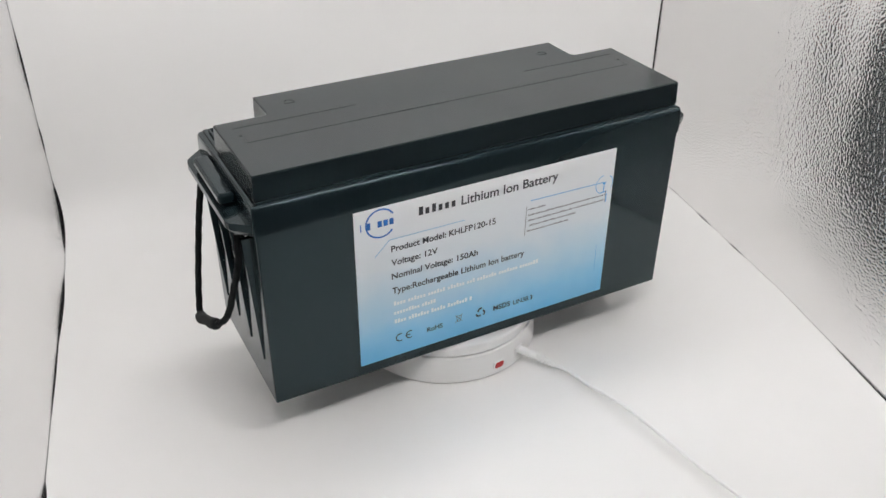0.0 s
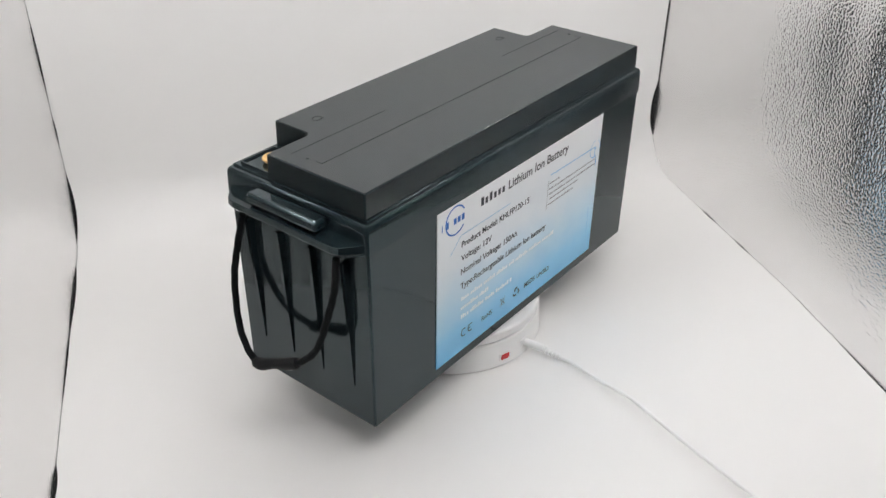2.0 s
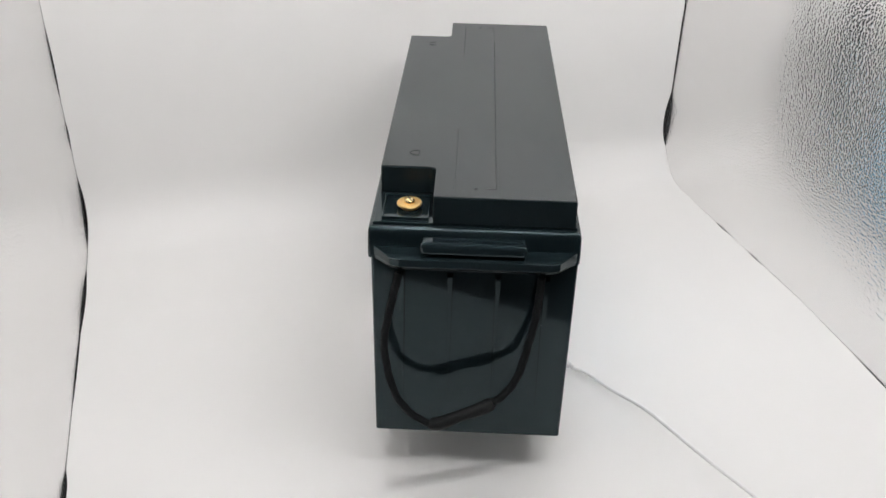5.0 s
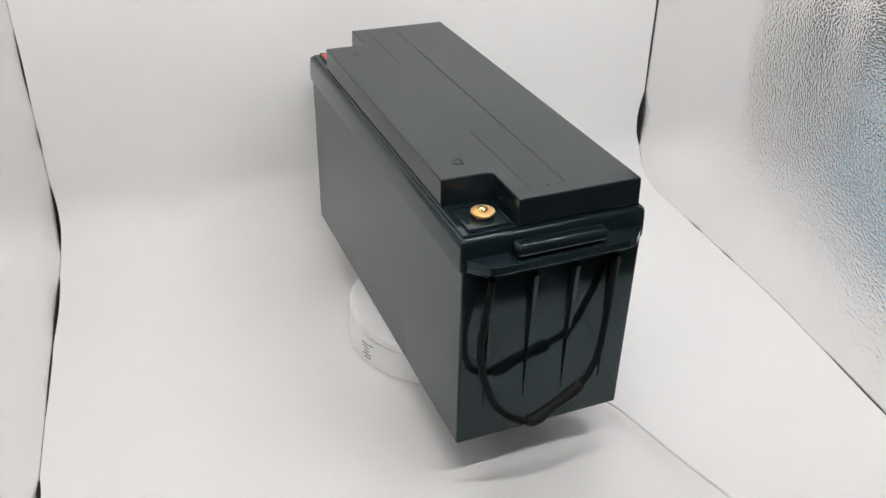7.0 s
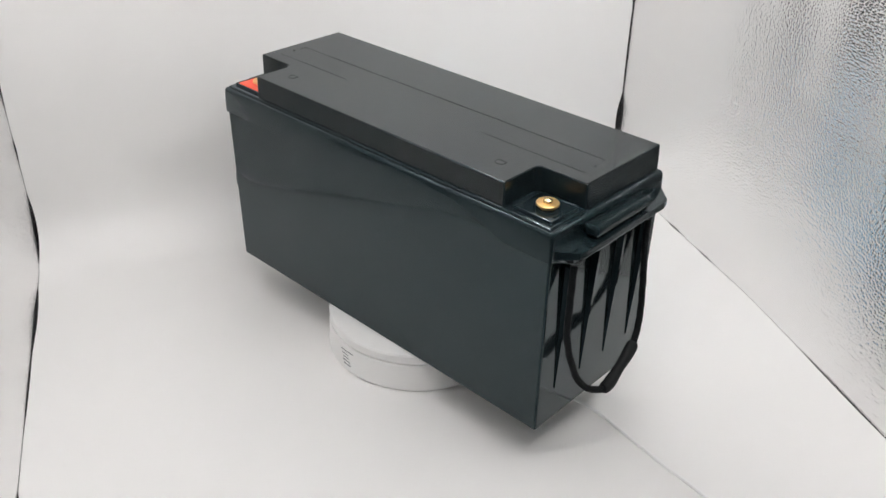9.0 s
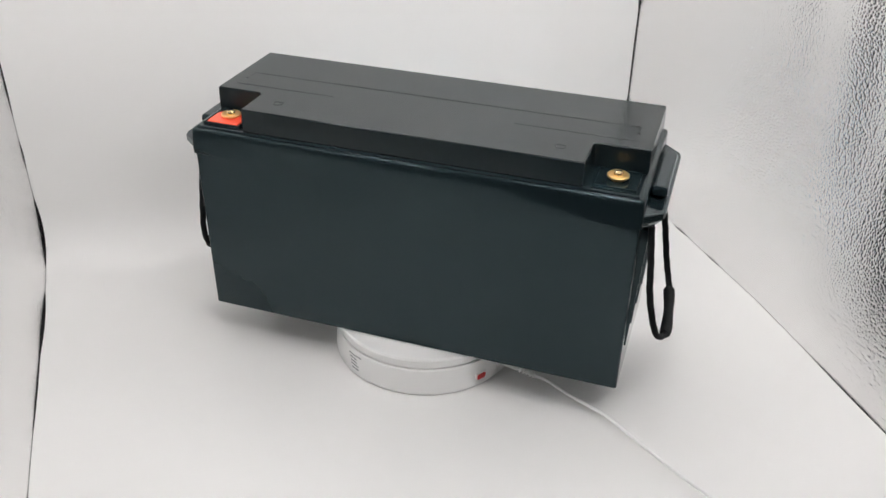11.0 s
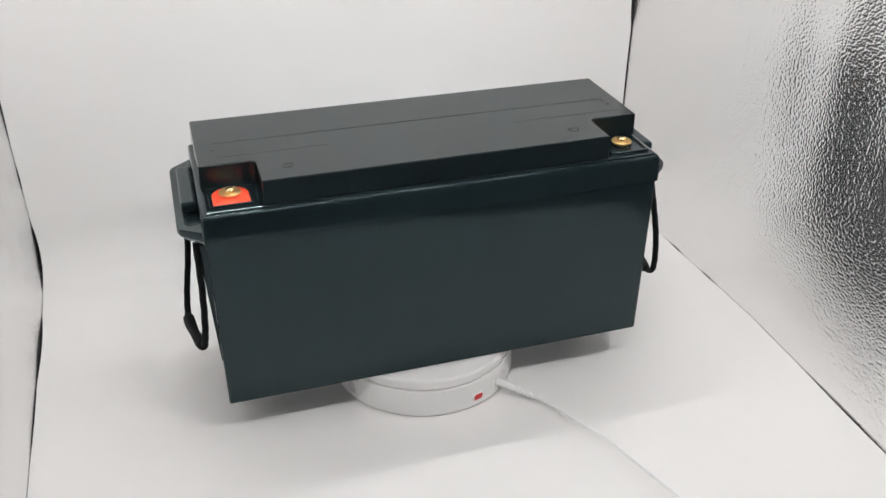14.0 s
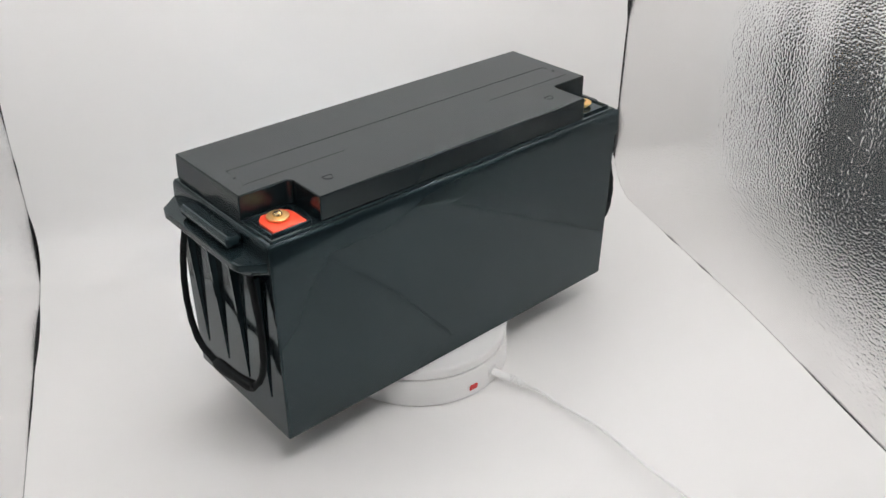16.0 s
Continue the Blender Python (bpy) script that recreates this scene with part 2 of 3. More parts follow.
def build_tent():
    r, back = 0.075, BACK - 0.008
    flat = back - r - FRONT
    arc = r * math.pi / 2
    total = flat + arc + TOP - 0.012 - r

    def along(l):
        """Depth and height on the sheet after a length l from its front edge."""
        if l < flat:
            return FRONT + l, 0.0
        if l < flat + arc:
            a = (l - flat) / r
            return back - r + r * math.sin(a), r - r * math.cos(a)
        return back, r + l - flat - arc

    def sheet(i, j):
        cut = 0.053 + 0.09 * (LEFT + (RIGHT - LEFT) * i)      # the front edge is cut a little askew
        l = cut + j * (total - cut)
        v, z = along(l)
        lo, hi = LEFT + 0.0003 + edge_gap(l, GAPS_LEFT), RIGHT - 0.0003 - edge_gap(l, GAPS_RIGHT) - base_in(v)
        u = lo + (hi - lo) * i
        lift = 0.0 if l < flat else 0.004 * min(1, (l - flat) / 0.2) * noise.noise(Vector((u * 4, l * 4, 2)))
        return tent(u, v - lift, z)

    plane_grid(sheet, 60, 190, 0.0012, M_SHEET, "backdrop", "white seamless backdrop sheet curving up at the back")
    hb = TOP
    plane_grid(lambda i, j: tent(LEFT - 0.0015 + sag(i, j, 0.004, 3) - 0.5 * flare(i, j), FRONT + (BACK + 0.03 - FRONT) * i, -0.002 + hb * j), 60, 50, 0.003, M_FOIL_LOW,
               "wall_left", "pebbled silver reflector cloth side of the tent")
    plane_grid(lambda i, j: tent(RIGHT + 0.0015 + sag(i, j, 0.0035, 11) + folds(i, j) + flare(i, j) - base_in(FRONT + (BACK + 0.03 - FRONT) * i) * max(0, 1 - j / 0.32), FRONT + (BACK + 0.03 - FRONT) * i, -0.002 + hb * j), 60, 50, 0.003, M_FOIL,
               "wall_right", "pebbled silver reflector cloth side of the tent")
    plane_grid(lambda i, j: tent(LEFT - 0.02 + (RIGHT - LEFT + 0.04) * i, BACK + 0.022, hb * j), 2, 2, 0.004, M_BLACK, "wall_back", "black cloth back of the tent behind the sheet")
    plane_grid(lambda i, j: tent(LEFT - 0.06 + (RIGHT - LEFT + 0.15) * i, FRONT + (BACK + 0.03 - FRONT) * j, -0.006), 2, 2, 0.004, M_BLACK, "floor", "black cloth floor of the tent under the sheet")
    plane_grid(lambda i, j: tent(-1.3 + 2.6 * i, -1.6 + 2.4 * j, -0.020), 2, 2, 0.020, M_TABLE, "ground", "plain dark grey surface under the tent")
    plane_grid(lambda i, j: tent(LEFT - 0.06 + (RIGHT - LEFT + 0.15) * i, FRONT + (BACK + 0.03 - FRONT) * j, hb + sag(i, j, 0.003, 7)), 30, 30, 0.003, M_FOIL_ROOF, "tent_roof", "pebbled silver reflector cloth roof of the tent")


def build_led_bars():
    for bar_v, _, bar_tilt, bar_glow in BARS:
        bar = tagged(new("led_bar"), "white LED light bar under the tent roof", "light bar", "tent lights")
        bar.matrix_world = Matrix.Translation(tent(0.03, bar_v, TOP - 0.03)) @ Matrix.Rotation(TURN, 4, "Z") @ Matrix.Rotation(radians(bar_tilt), 4, "X")
        part("housing", box(-0.38, 0.38, -0.022, 0.022, -0.003, 0.022, 0.002), M_BAR, bar)
        chip = mesh_of(box(-0.003, 0.003, -0.003, 0.003, -0.0015, 0.0), glow("led_chip", (1.0, 0.985, 0.985), bar_glow))
        for k in range(36):
            led = new("led_chip", chip)
            led.parent, led.location = bar, (-0.35 + 0.02 * k, 0.0, -0.0075)


build_tent()
build_led_bars()


# ---- turntable and cable ----
def build_turntable():
    tt = tagged(new("turntable"), "white round electric turntable with a red switch", "turntable")
    part("base", lathe([(0, 0.001), (0.1065, 0.001), (0.1085, 0.003), (0.1085, 0.005), (0.1065, 0.0346), (0.1056, 0.0357), (0.10, 0.0357), (0, 0.0357)]), M_WHITE, tt)
    platter = part("platter", lathe([(0, 0.0362), (0.1035, 0.0362), (0.1055, 0.038), (0.1065, 0.0480), (0.1050, 0.0500), (0.1025, 0.0508), (0, 0.0508)]), M_WHITE, tt)
    part("spindle", lathe([(0, 0.034), (0.1008, 0.034), (0.1008, 0.037), (0, 0.037)]), M_WHITE, tt)

    def on_side(name, angle, z, w, h, d, mat, label="", bevel=0.0012, parent=tt):
        ob = part(name, box(-w / 2, w / 2, -d, d, -h / 2, h / 2, bevel, 2), mat, parent, label)
        rad = 0.1085 - (z - 0.005) * 0.0714
        ob.matrix_local = Matrix.Translation((rad * math.sin(angle), -rad * math.cos(angle), z)) @ Matrix.Rotation(angle, 4, "Z") @ Matrix.Rotation(radians(4), 4, "X")
        return ob

    sw = on_side("switch_frame", radians(35.2), 0.0145, 0.0150, 0.0098, 0.0008, M_WHITE, "white switch surround")
    part("rocker", prism([(-0.0052, -0.0034), (0.0040, -0.0034), (0.0054, -0.001), (0.0054, 0.0034), (-0.0040, 0.0034), (-0.0052, 0.0012)], "y", -0.0022, -0.0003, 0.0004, 2), M_SWITCH, sw, "red rocker switch")
    on_side("socket", radians(52.5), 0.0175, 0.0150, 0.0120, 0.0010, M_WHITE, "white power socket surround")
    for k in range(5):
        on_side("print_line", radians(-52.0 + k * 0.8), 0.0275 - 0.0042 * k, 0.013 - 0.0014 * (k % 3), 0.0011, 0.0003, M_GREY, bevel=0)
    on_side("print_line", radians(-46), 0.0285, 0.008, 0.0010, 0.0003, M_GREY, bevel=0)
    return tt, platter


turntable, platter = build_turntable()


def build_cable():
    lead = tagged(new("power_cable"), "thin white power cable lying on the sheet", "cable")
    plug_a, plug_b = Vector((0.0850, -0.0645, 0.0175)), Vector((0.1065, -0.0745, 0.0150))
    end = Vector((0.1270, -0.0830, 0.0085))
    part("plug", tube([plug_a + (plug_b - plug_a) * (k / 8) for k in range(9)], lambda t: 0.0046 - 0.0008 * max(0, t - 0.6), 20), M_CABLE, lead, "white moulded plug")
    n = 40
    part("strain_relief", tube([plug_b + (end - plug_b) * (k / n) for k in range(n + 1)], lambda t: (0.0054 - 0.0022 * t) * (1.0 if int(t * 11) % 2 else 0.66), 16), M_CABLE, lead, "ribbed white strain relief")
    # the cord arches a little above the sheet before it comes to lie on it
    pts = smooth_path([(0.1262, -0.0827, 0.0088), (0.14, -0.0905, 0.0078), (0.1614, -0.117, 0.009), (0.1928, -0.1532, 0.0135), (0.2144, -0.1889, 0.0165), (0.2467, -0.2364, 0.0165), (0.2798, -0.2752, 0.0125), (0.3283, -0.3378, 0.006), (0.36, -0.42, 0.0026), (0.4, -0.52, 0.0026)], 14)
    part("cord", tube(pts, 0.0021, 10), M_CABLE, lead)


build_cable()


# ---- battery ----
HL, HW = 0.2395, 0.0881          # half length and half width of the case
SIDE = 0.0005                    # the case's middle, off the turning axis
BASE = 0.0512                    # the platter's top
battery = tagged(new("battery"), "black plastic battery with printed label and rope handles on the turntable", "battery")


def word(text, x0, x1, z, mat, parent, y=-0.0888, height=None, name="lettering"):
    """A line of print from x0 to x1 with its foot at z, on the face that looks to -y."""
    cu = bpy.data.curves.new("text", "FONT")
    cu.body, cu.size, cu.offset = text, 0.01, 0.00016
    tmp = new("text", cu)
    bpy.context.view_layer.update()
    me = bpy.data.meshes.new_from_object(tmp.evaluated_get(bpy.context.evaluated_depsgraph_get()))
    bpy.data.objects.remove(tmp)
    bpy.data.curves.remove(cu)
    xs = [v.co.x for v in me.vertices]
    k = (x1 - x0) / (max(xs) - min(xs))
    kz = k if height is None else height / 0.00729
    lo = min(xs)
    for v in me.vertices:
        v.co = Vector((x0 + (v.co.x - lo) * k, y, z + v.co.y * kz))
    me.materials.clear()
    me.materials.append(mat)
    ob = new(name, me)
    ob.parent = parent
    return ob


def strokes(name, lines, width, mat, parent, y=-0.0888, label=""):
    """Thin printed lines (x, z) on the label, as one mark."""
    bm = bmesh.new()
    for pts in lines:
        for (xa, za), (xb, zb) in zip(pts, pts[1:]):
            d = Vector((xb - xa, 0, zb - za))
            n = Vector((-d.z, 0, d.x)).normalized() * (width / 2)
            a, b = Vector((xa, y, za)), Vector((xb, y, zb))
            bm.faces.new([bm.verts.new(q) for q in (a + n, a - n, b - n, b + n)])
    return part(name, bm, mat, parent, label, smooth=None)


def arc(cx, cz, r, a0, a1, n=40):
    return [(cx + r * math.cos(radians(a0 + (a1 - a0) * k / n)), cz + r * math.sin(radians(a0 + (a1 - a0) * k / n))) for k in range(n + 1)]


def bars(name, x0, x1, z0, z1, mat, parent, seed, gaps=True, label=""):
    """A line of unreadable print as plain bars."""
    rnd = random.Random(seed)
    bm = bmesh.new()
    x, left = x0, rnd.randint(3, 9)
    h = z1 - z0
    while x < x1 - 0.4 * h:
        w, top = 0.52 * h, z0 + h * rnd.choice((0.7, 0.7, 1.0))
        bm.faces.new([bm.verts.new(q) for q in ((x, -0.0888, z0), (x + w, -0.0888, z0), (x + w, -0.0888, top), (x, -0.0888, top))])
        left -= 1
        x += w + (0.17 * h if left else 0.6 * h)
        left = left or rnd.randint(3, 9)
    return part(name, bm, mat, parent, label, smooth=None)


def build_label():
    sticker = part("label", box(-0.1452, 0.1575, -0.0885, -0.0872, 0.0140, 0.2003), M_LABEL, battery, "white and blue printed product sticker")
    sticker.location.x = -0.0010
    # maker's name as six plain blocks
    bm = bmesh.new()
    for k, (w, h) in enumerate(((0.0058, 0.0092), (0.0052, 0.0068), (0.0052, 0.0092), (0.0052, 0.0068), (0.0052, 0.0068), (0.0052, 0.0068))):
        x = -0.0775 + k * 0.0072
        bm.faces.new([bm.verts.new(c) for c in ((x, -0.0888, 0.1768), (x + w * 0.8, -0.0888, 0.1768), (x + w * 0.8, -0.0888, 0.1768 + h), (x, -0.0888, 0.1768 + h))])
    part("name_blocks", bm, M_INK, sticker, "plain dark blocks", smooth=None)
    word("Lithium Ion Battery", -0.0305, 0.0842, 0.1764, M_INK, sticker)
    word("Product Model: KHLFP120-15", -0.1078, 0.0102, 0.1436, M_INK, sticker)
    word("Voltage: 12V", -0.1080, -0.0569, 0.1275, M_INK, sticker)
    word("Nominal Voltage: 150Ah", -0.1081, -0.0099, 0.1114, M_INK, sticker)
    word("Type:Rechargeable Lithium Ion battery", -0.1080, 0.0479, 0.0940, M_INK, sticker)
    bars("print_bar", -0.1066, 0.0689, 0.0788, 0.0838, M_CHALK, sticker, 1)
    bars("print_bar", -0.1068, -0.0592, 0.0674, 0.0722, M_CHALK, sticker, 2)
    bars("print_bar", -0.1063, -0.0145, 0.0562, 0.0612, M_CHALK, sticker, 3)
    # conformity mark: two half rings
    cz = 0.0365
    strokes("conformity_mark", [arc(-0.1005, cz, 0.0045, 60, 300, 20), arc(-0.0890, cz, 0.0045, 60, 300, 20), [(-0.0935, cz), (-0.0892, cz)]], 0.0013, M_INK, sticker)
    word("RoHS", -0.0690, -0.0506, 0.0320, M_INK, sticker)
    strokes("bin_mark", [[(-0.0338, 0.0405), (-0.0326, 0.0332), (-0.0290, 0.0332), (-0.0278, 0.0405), (-0.0338, 0.0405)], [(-0.0350, 0.0420), (-0.0266, 0.0322)], [(-0.0266, 0.0420), (-0.0350, 0.0322)]], 0.0006, M_GREY, sticker)
    tri = []
    for k in range(3):
        a = radians(90 + 120 * k)
        p0 = [(-0.0041 + 0.0058 * math.cos(a + d) * s, 0.0357 + 0.0058 * math.sin(a + d) * s) for d, s in ((-0.35, 0.95), (0.35, 0.95), (0.75, 0.72), (1.15, 0.62))]
        tri.append(p0)
    strokes("recycling_mark", tri, 0.0021, M_INK, sticker)
    word("MSDS", 0.0119, 0.0332, 0.0324, M_INK, sticker)
    word("UN38.3", 0.0372, 0.0624, 0.0319, M_INK, sticker)
    # round emblem as plain shapes
    strokes("emblem_ring", [arc(-0.1180, 0.1790, 0.0152, 30, 322, 48)], 0.0017, M_BLUE, sticker, label="blue ring")
    bm = bmesh.new()
    for x, w, h in ((-0.1392, 0.0012, 0.0080), (-0.1322, 0.0034, 0.0076), (-0.1212, 0.0044, 0.0066), (-0.1150, 0.0044, 0.0066), (-0.1088, 0.0044, 0.0066)):
        bm.faces.new([bm.verts.new(c) for c in ((x, -0.0888, 0.1785 - h / 2), (x + w, -0.0888, 0.1785 - h / 2), (x + w, -0.0888, 0.1785 + h / 2), (x, -0.0888, 0.1785 + h / 2))])
    part("emblem_marks", bm, M_BLUE, sticker, "small blue bars", smooth=None)
    strokes("rule_line", [[(-0.1257, 0.1421), (-0.1094, 0.1580), (-0.0257, 0.1578)]], 0.0009, M_PALE, sticker)
    strokes("rule_line", [[(0.0517, 0.1597), (0.1440, 0.1585)]], 0.0009, M_SKY, sticker)
    strokes("emblem_ring", [arc(0.1458, 0.1560, 0.0110, 100, 255, 24), arc(0.1458, 0.1560, 0.0110, -35, 55, 16)], 0.0008, M_SKY, sticker)
    strokes("emblem_marks", [[(0.1432, 0.1578), (0.1482, 0.1578)], [(0.1442, 0.1566), (0.1472, 0.1566)], [(0.1457, 0.1560), (0.1457, 0.1470)], [(0.1415, 0.1462), (0.1500, 0.1462)], [(0.1500, 0.1440), (0.1500, 0.1330)]], 0.0013, M_SKY, sticker)
    strokes("frame_line", [[(0.0474, 0.1541), (0.0466, 0.1190)]], 0.0006, M_GREY, sticker)
    strokes("frame_line", [[(0.1488, 0.1480), (0.1488, 0.1330)]], 0.0006, M_GREY, sticker)
    for k, (xa, xb, z) in enumerate(((0.0496, 0.0716, 0.1489), (0.0499, 0.1480, 0.1418), (0.0503, 0.1475, 0.1354), (0.0520, 0.1125, 0.1290), (0.0494, 0.1034, 0.1226))):
        bars("print_bar", xa, xb, z, z + 0.0020, M_GREY, sticker, 10 + k)
    strokes("rule_line", [[(0.1444, 0.0790), (0.1452, 0.0440)]], 0.0006, M_SKY, sticker)


def rect(hl, hw, y_shift=0.0):
    return [(-hl, -hw + y_shift), (hl, -hw + y_shift), (hl, hw + y_shift), (-hl, hw + y_shift)]


def build_handle(sign, points, sleeve):
    """A hanging rope loop in the battery's space, with a tube grip over part of it."""
    path = smooth_path(points, 12)
    rope = part("carry_handle", tube(path, 0.0034, 12, 0.07), M_ROPE, battery, "black braided rope handle")
    a, b = Vector(sleeve[0]), Vector(sleeve[1])
    near = [q for q in path if (q - a).dot(b - a) >= -1e-5 and (q - b).dot(b - a) <= 1e-5 and q.z < 0.1]
    near = [a, *[q for q in near if (q - a).length > 0.001 and (q - b).length > 0.001], b]
    part("grip", tube(near, lambda t: 0.0057 + 0.0005 * math.sin(9 * t) if 0.04 < t < 0.96 else 0.0047, 16), M_GRIP, rope, "black rubber grip tube")


def collar_form():
    """The band under the lid: a small lip below, leaning in and rounded over at the top."""
    bm = bmesh.new()
    rings = []
    for out, z in ((-0.0050, 0.1968), (0.0003, 0.1968), (0.0004, 0.2030), (0.0003, 0.2080), (0.0001, 0.2150), (-0.0001, 0.2205), (-0.0006, 0.2236), (-0.0016, 0.2254), (-0.0032, 0.2261), (-0.0080, 0.2263)):
        r = 0.0030
        ring = []
        for cx, cy, a0 in ((1, 1, 0), (-1, 1, 90), (-1, -1, 180), (1, -1, 270)):
            for k in range(6):
                a = radians(a0 + 18 * k)
                ring.append(bm.verts.new((cx * (HL + 0.0013 + out - r) + r * math.cos(a), 0.0013 + cy * (HW + 0.0014 + out - r) + r * math.sin(a), z)))
        rings.append(ring)
    for lo, hi in zip(rings, rings[1:]):
        for k in range(24):
            bm.faces.new((lo[k], lo[(k + 1) % 24], hi[(k + 1) % 24], hi[k]))
    bm.faces.new(rings[0][::-1])
    bm.faces.new(rings[-1])
    bmesh.ops.recalc_face_normals(bm, faces=bm.faces)
    return bm


def build_battery():
    part("case", prism(rect(HL, HW, SIDE), "z", 0.2060, 0.0, 0.0022, 3, draft=0.004), M_CASE, battery, "glossy black case")
    part("collar", collar_form(), M_CASE, battery, "glossy black collar under the lid", smooth=50)
    part("step", prism(rect(HL - 0.0045, HW - 0.0025, 0.0013), "z", 0.2250, 0.2285, 0.0012, 2), M_CASE, battery)
    ll, lw, lb, nx, ny, r = 0.2362, 0.0828, 0.0853, 0.1812, 0.0366, 0.006
    bend = [(r - r * math.sin(radians(a)), r - r * math.cos(radians(a))) for a in (0, 30, 60, 90)]
    outline = [(-ll, -lw), (ll, -lw), (ll, ny), *[(nx + q, ny + p) for q, p in bend], (nx, lb), (-nx, lb), *[(-nx - q, ny + p) for q, p in bend[::-1]], (-ll, ny)]
    lid = part("lid", prism(outline, "z", 0.2284, 0.2537, 0.0028, 4, draft=0.004), M_LID, battery, "satin black lid with two cut corners")
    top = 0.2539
    # raised dark strips: the grooves' shade put into colour, nothing is cut in
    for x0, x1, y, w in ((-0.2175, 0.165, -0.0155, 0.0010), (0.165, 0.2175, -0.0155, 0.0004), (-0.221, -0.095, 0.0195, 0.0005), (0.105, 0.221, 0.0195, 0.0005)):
        part("groove_shade_line", box(x0, x1, y - w / 2, y + w / 2, top - 0.001, top), M_RECESS_SHADE, lid)
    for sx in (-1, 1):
        part("groove_shade_line", box(sx * 0.2175 - (0.0002 if sx > 0 else 0.0004), sx * 0.2175 + (0.0002 if sx > 0 else 0.0004), -0.0155, -0.007, top - 0.001, top), M_RECESS_SHADE, lid)
        # a dark disc gives the shade of a small hole by colour
        hole = part("pin_hole_shade", lathe([(0, -0.001), (0.0016, -0.001), (0.0016, 0), (0, 0)], 16), M_RECESS_SHADE, lid)
        hole.location = (sx * 0.2185, 0.0015, top)
        # engraved mark as a thin bead; its shade is coloured in at -x only
        arch = [Vector((sx * 0.1515 + 0.0050 * math.cos(radians(a)), 0.0565 + 0.0050 * math.sin(radians(a)), top - 0.0004)) for a in range(0, 181, 12)]
        arch = [arch[0] + Vector((0, -0.003, 0)), *arch, arch[-1] + Vector((0, -0.003, 0)), arch[0] + Vector((0, -0.003, 0))]
        part("pry_mark", tube(arch, 0.0006, 8), M_RECESS_SHADE if sx < 0 else M_LID, lid)
        # terminals
        tx, ty = sx * 0.2093, 0.0588
        well = box(tx - 0.0215, tx + 0.0215, 0.0400, 0.0800, 0.2280, 0.2292, 0.0005, 2)
        for x0, x1, y0, y1 in ((-0.0215, -0.0195, 0.0400, 0.0800), (0.0195, 0.0215, 0.0400, 0.0800), (-0.0196, 0.0196, 0.0400, 0.0416), (-0.0196, 0.0196, 0.0784, 0.0800)):
            box(tx + x0, tx + x1, y0, y1, 0.2290, 0.2312, 0.0005, 2, well)
        part("terminal_frame", well, M_CASE, battery, "shallow black well round the terminal")
        pad = [(tx - 0.0178, 0.0778), (tx - 0.0178, 0.0555), (tx - 0.0155, 0.0500), (tx - 0.0100, 0.0440), (tx + 0.0100, 0.0440), (tx + 0.0155, 0.0500), (tx + 0.0178, 0.0555), (tx + 0.0178, 0.0778)]
        if sx > 0:
            part("terminal_pad", prism(pad, "z", 0.2288, 0.2316, 0.0008, 2), M_RED, battery, "bright red positive terminal pad")
        # a flat collar on a short post, with a slotted screw through it
        stud = part("terminal", lathe([(0, -0.0025), (0.0074, -0.0025), (0.0074, 0.0002), (0.0100, 0.0006), (0.0108, 0.0014), (0.0108, 0.0027), (0.0101, 0.0034), (0.0066, 0.0034), (0.0062, 0.0030), (0, 0.0030)], 40),
                    M_BRASS, battery, "flat round brass terminal")
        stud.location = (tx, ty - 0.0010, 0.2312)
        part("terminal_screw", lathe([(0, 0.0028), (0.0046, 0.0028), (0.0046, 0.0048), (0.0038, 0.0060), (0.0022, 0.0067), (0, 0.0069)], 28), M_SCREW, stud, "pale brass screw head")
        # dark bar on the head: the slot's shade as colour, no cut
        slot = part("slot_shade", box(-0.0036, 0.0036, -0.0006, 0.0006, 0.0062, 0.0071), M_RECESS_SHADE, stud)
        slot.rotation_euler = (0, 0, radians(25))
        # end flange with its rounded lifting bar and gussets
        e = sx * (HL + 0.0004)
        o = 0.0235 if sx > 0 else -0.0195
        bm = bmesh.new()
        rings = []
        full = ((0.0, 0.2085), (o, 0.2070), (o, 0.2000), (o * 0.72, 0.1940), (0.0, 0.1890))
        half = ((0.0, 0.2085), (o * 0.90, 0.2071), (o * 0.90, 0.2002), (o * 0.62, 0.1944), (0.0, 0.1892))
        thin = ((0.0, 0.2085), (o * 0.05, 0.2083), (o * 0.05, 0.2005), (o * 0.04, 0.1985), (0.0, 0.1960))
        for y, sect in ((-0.0858, thin), (-0.0705, half), (-0.0630, full), (0.0630, full), (0.0705, half), (0.0858, thin)):
            rings.append([bm.verts.new((e + dx, y, z)) for dx, z in sect])
        for a, b in zip(rings, rings[1:]):
            for k in range(5):
                bm.faces.new((a[k], a[(k + 1) % 5], b[(k + 1) % 5], b[k]))
        bm.faces.new(rings[0])
        bm.faces.new(rings[-1][::-1])
        bmesh.ops.recalc_face_normals(bm, faces=bm.faces)
        rounded(bm, 0.0020, 4)
        part("end_flange", bm, M_CASE, battery)
        part("lifting_bar", box(min(sx * 0.2405, sx * 0.2572), max(sx * 0.2405, sx * 0.2572), -0.0430, 0.0460, 0.2095, 0.2212, 0.0042, 4), M_CASE, battery, "rounded bar on the end flange")
        for y in (-0.0620, -0.0205, 0.0205, 0.0620):
            g = bmesh.new()
            w0, w1, x0 = 0.0030, 0.0006, sx * (HL - 0.001)
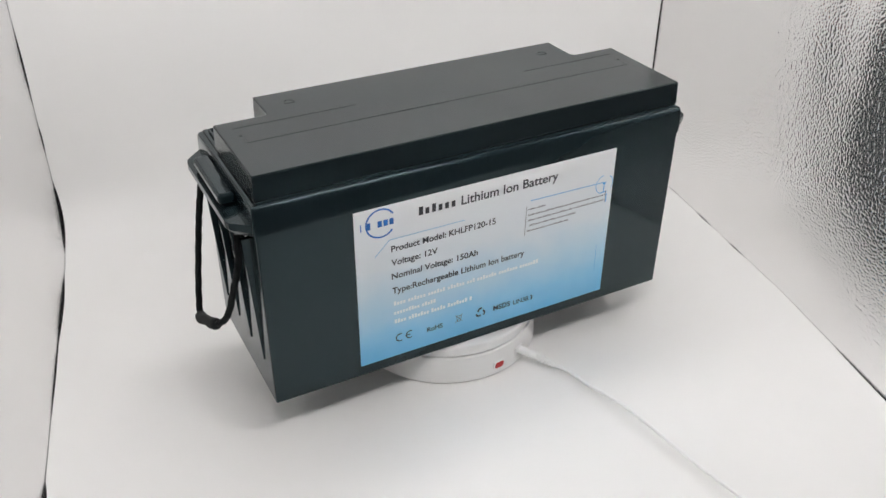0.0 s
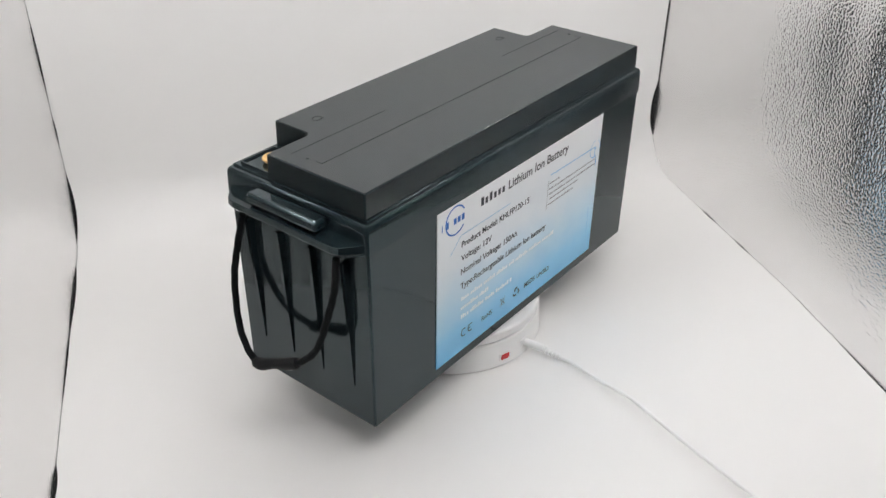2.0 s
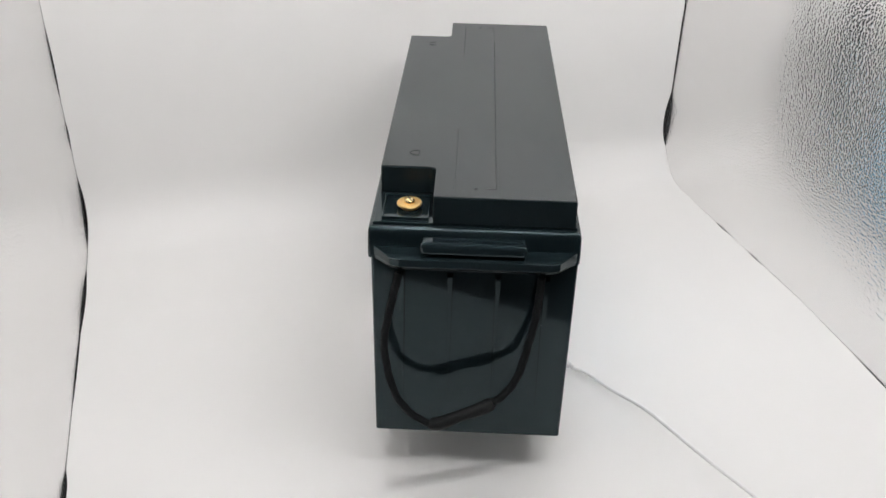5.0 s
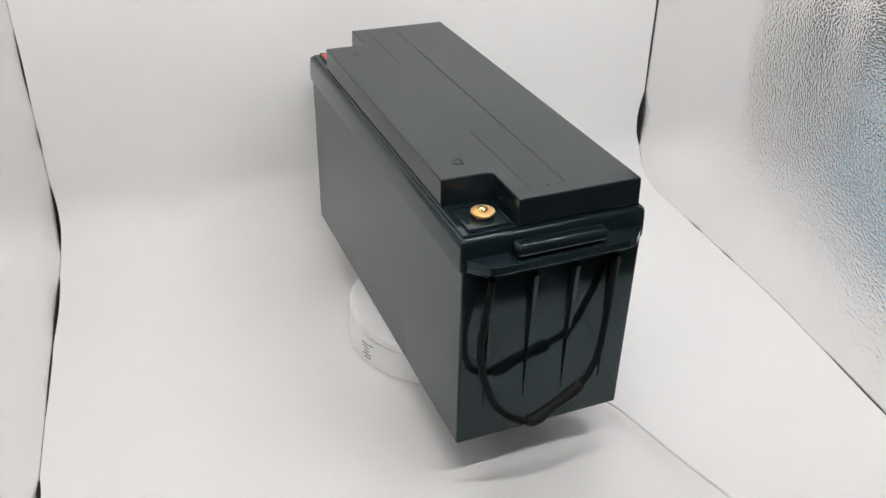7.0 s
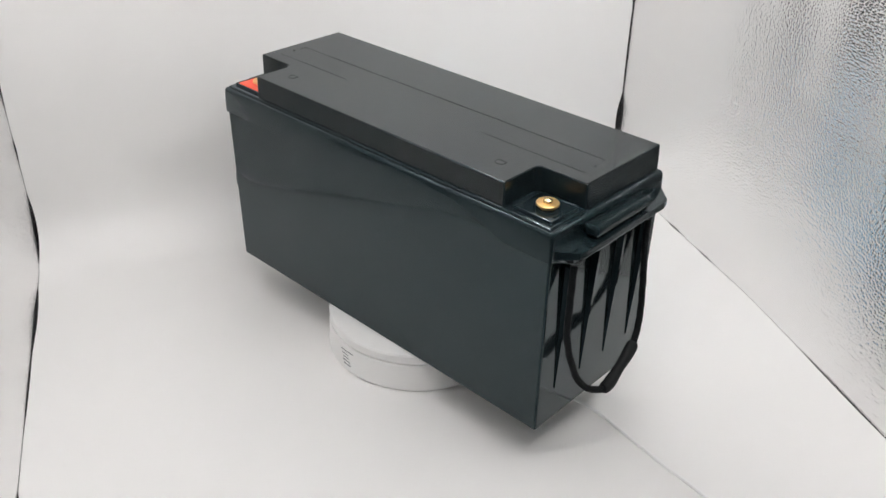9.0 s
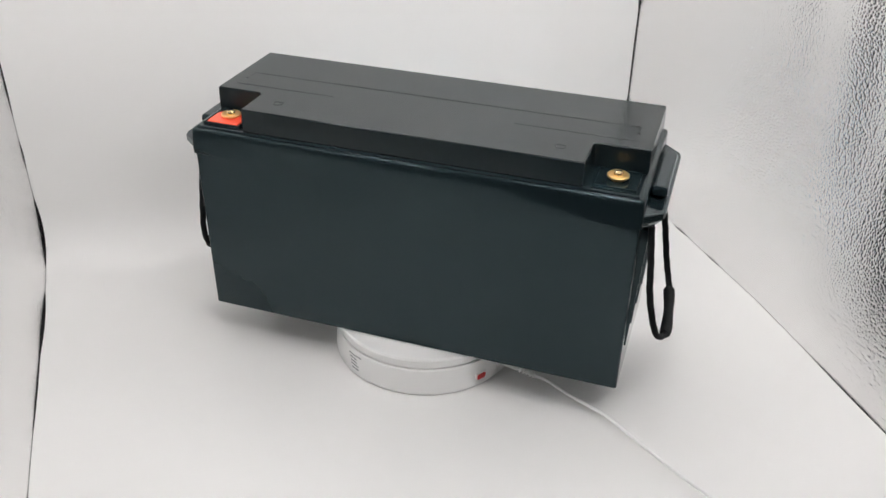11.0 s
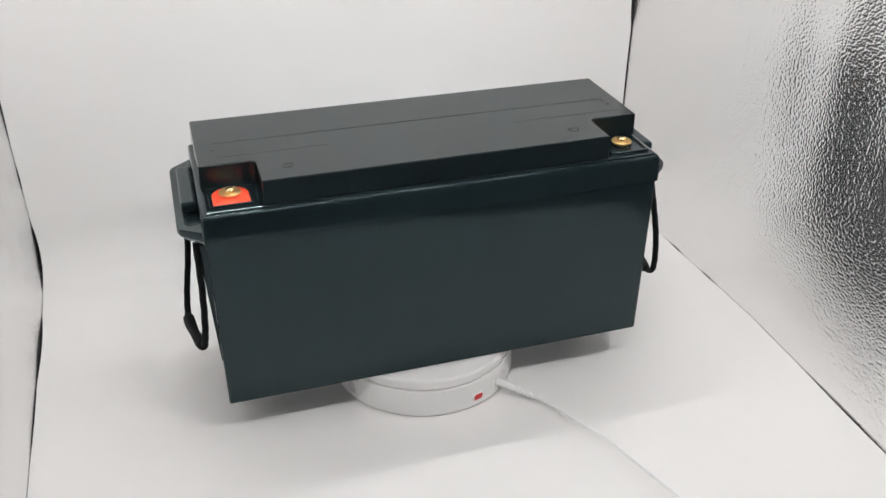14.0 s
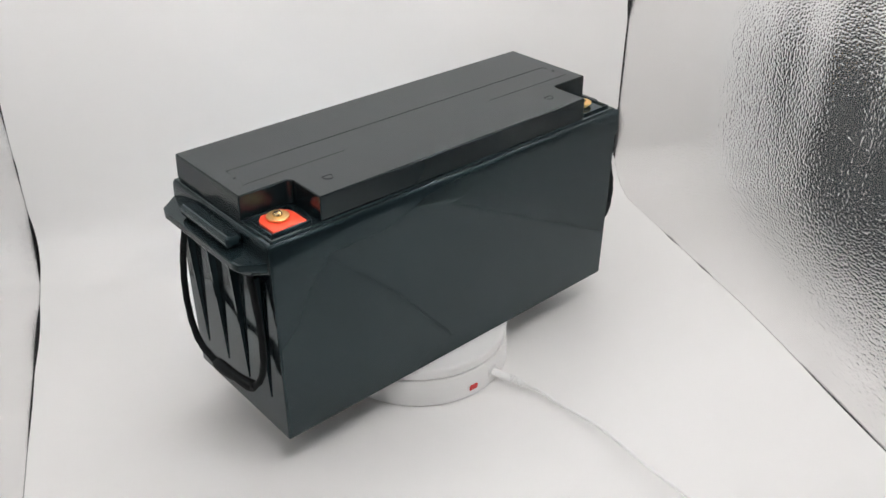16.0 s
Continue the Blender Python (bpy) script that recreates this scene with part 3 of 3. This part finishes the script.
            tip = [(x0, y - w0, 0.183), (x0, y + w0, 0.183), (x0 + sx * 0.0085, y + w0 * 0.7, 0.183), (x0 + sx * 0.0085, y - w0 * 0.7, 0.183)]
            foot = [(x0, y - w1, 0.040), (x0, y + w1, 0.040), (x0 + sx * 0.0012, y + w1 * 0.7, 0.040), (x0 + sx * 0.0012, y - w1 * 0.7, 0.040)]
            va, vb = [g.verts.new(q) for q in tip], [g.verts.new(q) for q in foot]
            g.faces.new(va)
            g.faces.new(vb[::-1])
            for k in range(4):
                j = (k + 1) % 4
                g.faces.new((va[k], va[j], vb[j], vb[k]))
            part("gusset", g, M_CASE, battery, smooth=None)
    build_handle(-1, [(-0.2480, 0.0640, 0.1870), (-0.2530, 0.0720, 0.1500), (-0.2580, 0.0765, 0.1120), (-0.2680, 0.0640, 0.0650), (-0.2765, 0.0350, 0.0450),
                      (-0.2760, 0.0080, 0.0550), (-0.2715, -0.0210, 0.0680), (-0.2640, -0.0400, 0.0880), (-0.2560, -0.0500, 0.1250), (-0.2500, -0.0550, 0.1550), (-0.2480, -0.0570, 0.1870)],
                 ((-0.2765, 0.0350, 0.0450), (-0.2715, -0.0210, 0.0680)))
    build_handle(1, [(0.2480, -0.0570, 0.1870), (0.2530, -0.0620, 0.1500), (0.2580, -0.0580, 0.1050), (0.2650, -0.0300, 0.0740), (0.2670, 0.0100, 0.0680),
                     (0.2630, 0.0380, 0.0650), (0.2560, 0.0620, 0.0640), (0.2520, 0.0760, 0.0900), (0.2490, 0.0740, 0.1350), (0.2480, 0.0640, 0.1870)],
                 ((0.2670, 0.0100, 0.0680), (0.2560, 0.0620, 0.0640)))
    build_label()


build_battery()


# ---- what turns ----
ANGLES = ((0, 28.33), (0.5, 34.32), (1, 40.40), (1.5, 46.52), (2, 52.63), (2.5, 58.64), (3, 64.70), (3.5, 70.84), (4, 77.07), (6.5, 106.38), (7, 112.32), (7.5, 118.08), (8, 123.89), (8.5, 129.73), (9, 135.62), (11.5, 166.34), (12, 172.19), (12.5, 178.08), (13, 184.25), (13.5, 190.32), (14, 196.28), (14.5, 202.10), (15, 208.12), (15.5, 214.26), (16, 220.38))
OFF_X, OFF_Y = -0.0024, -0.0085


def motions():
    rows, turns = [], []
    for t, a in ANGLES:
        c, s = math.cos(radians(a)), math.sin(radians(a))
        rows.append((t, pose(c * OFF_X - s * OFF_Y, s * OFF_X + c * OFF_Y, BASE, 0, 0, a)))
        turns.append((t, pose(0, 0, 0, 0, 0, a)))
    walk(battery, rows)
    walk(platter, turns)


motions()
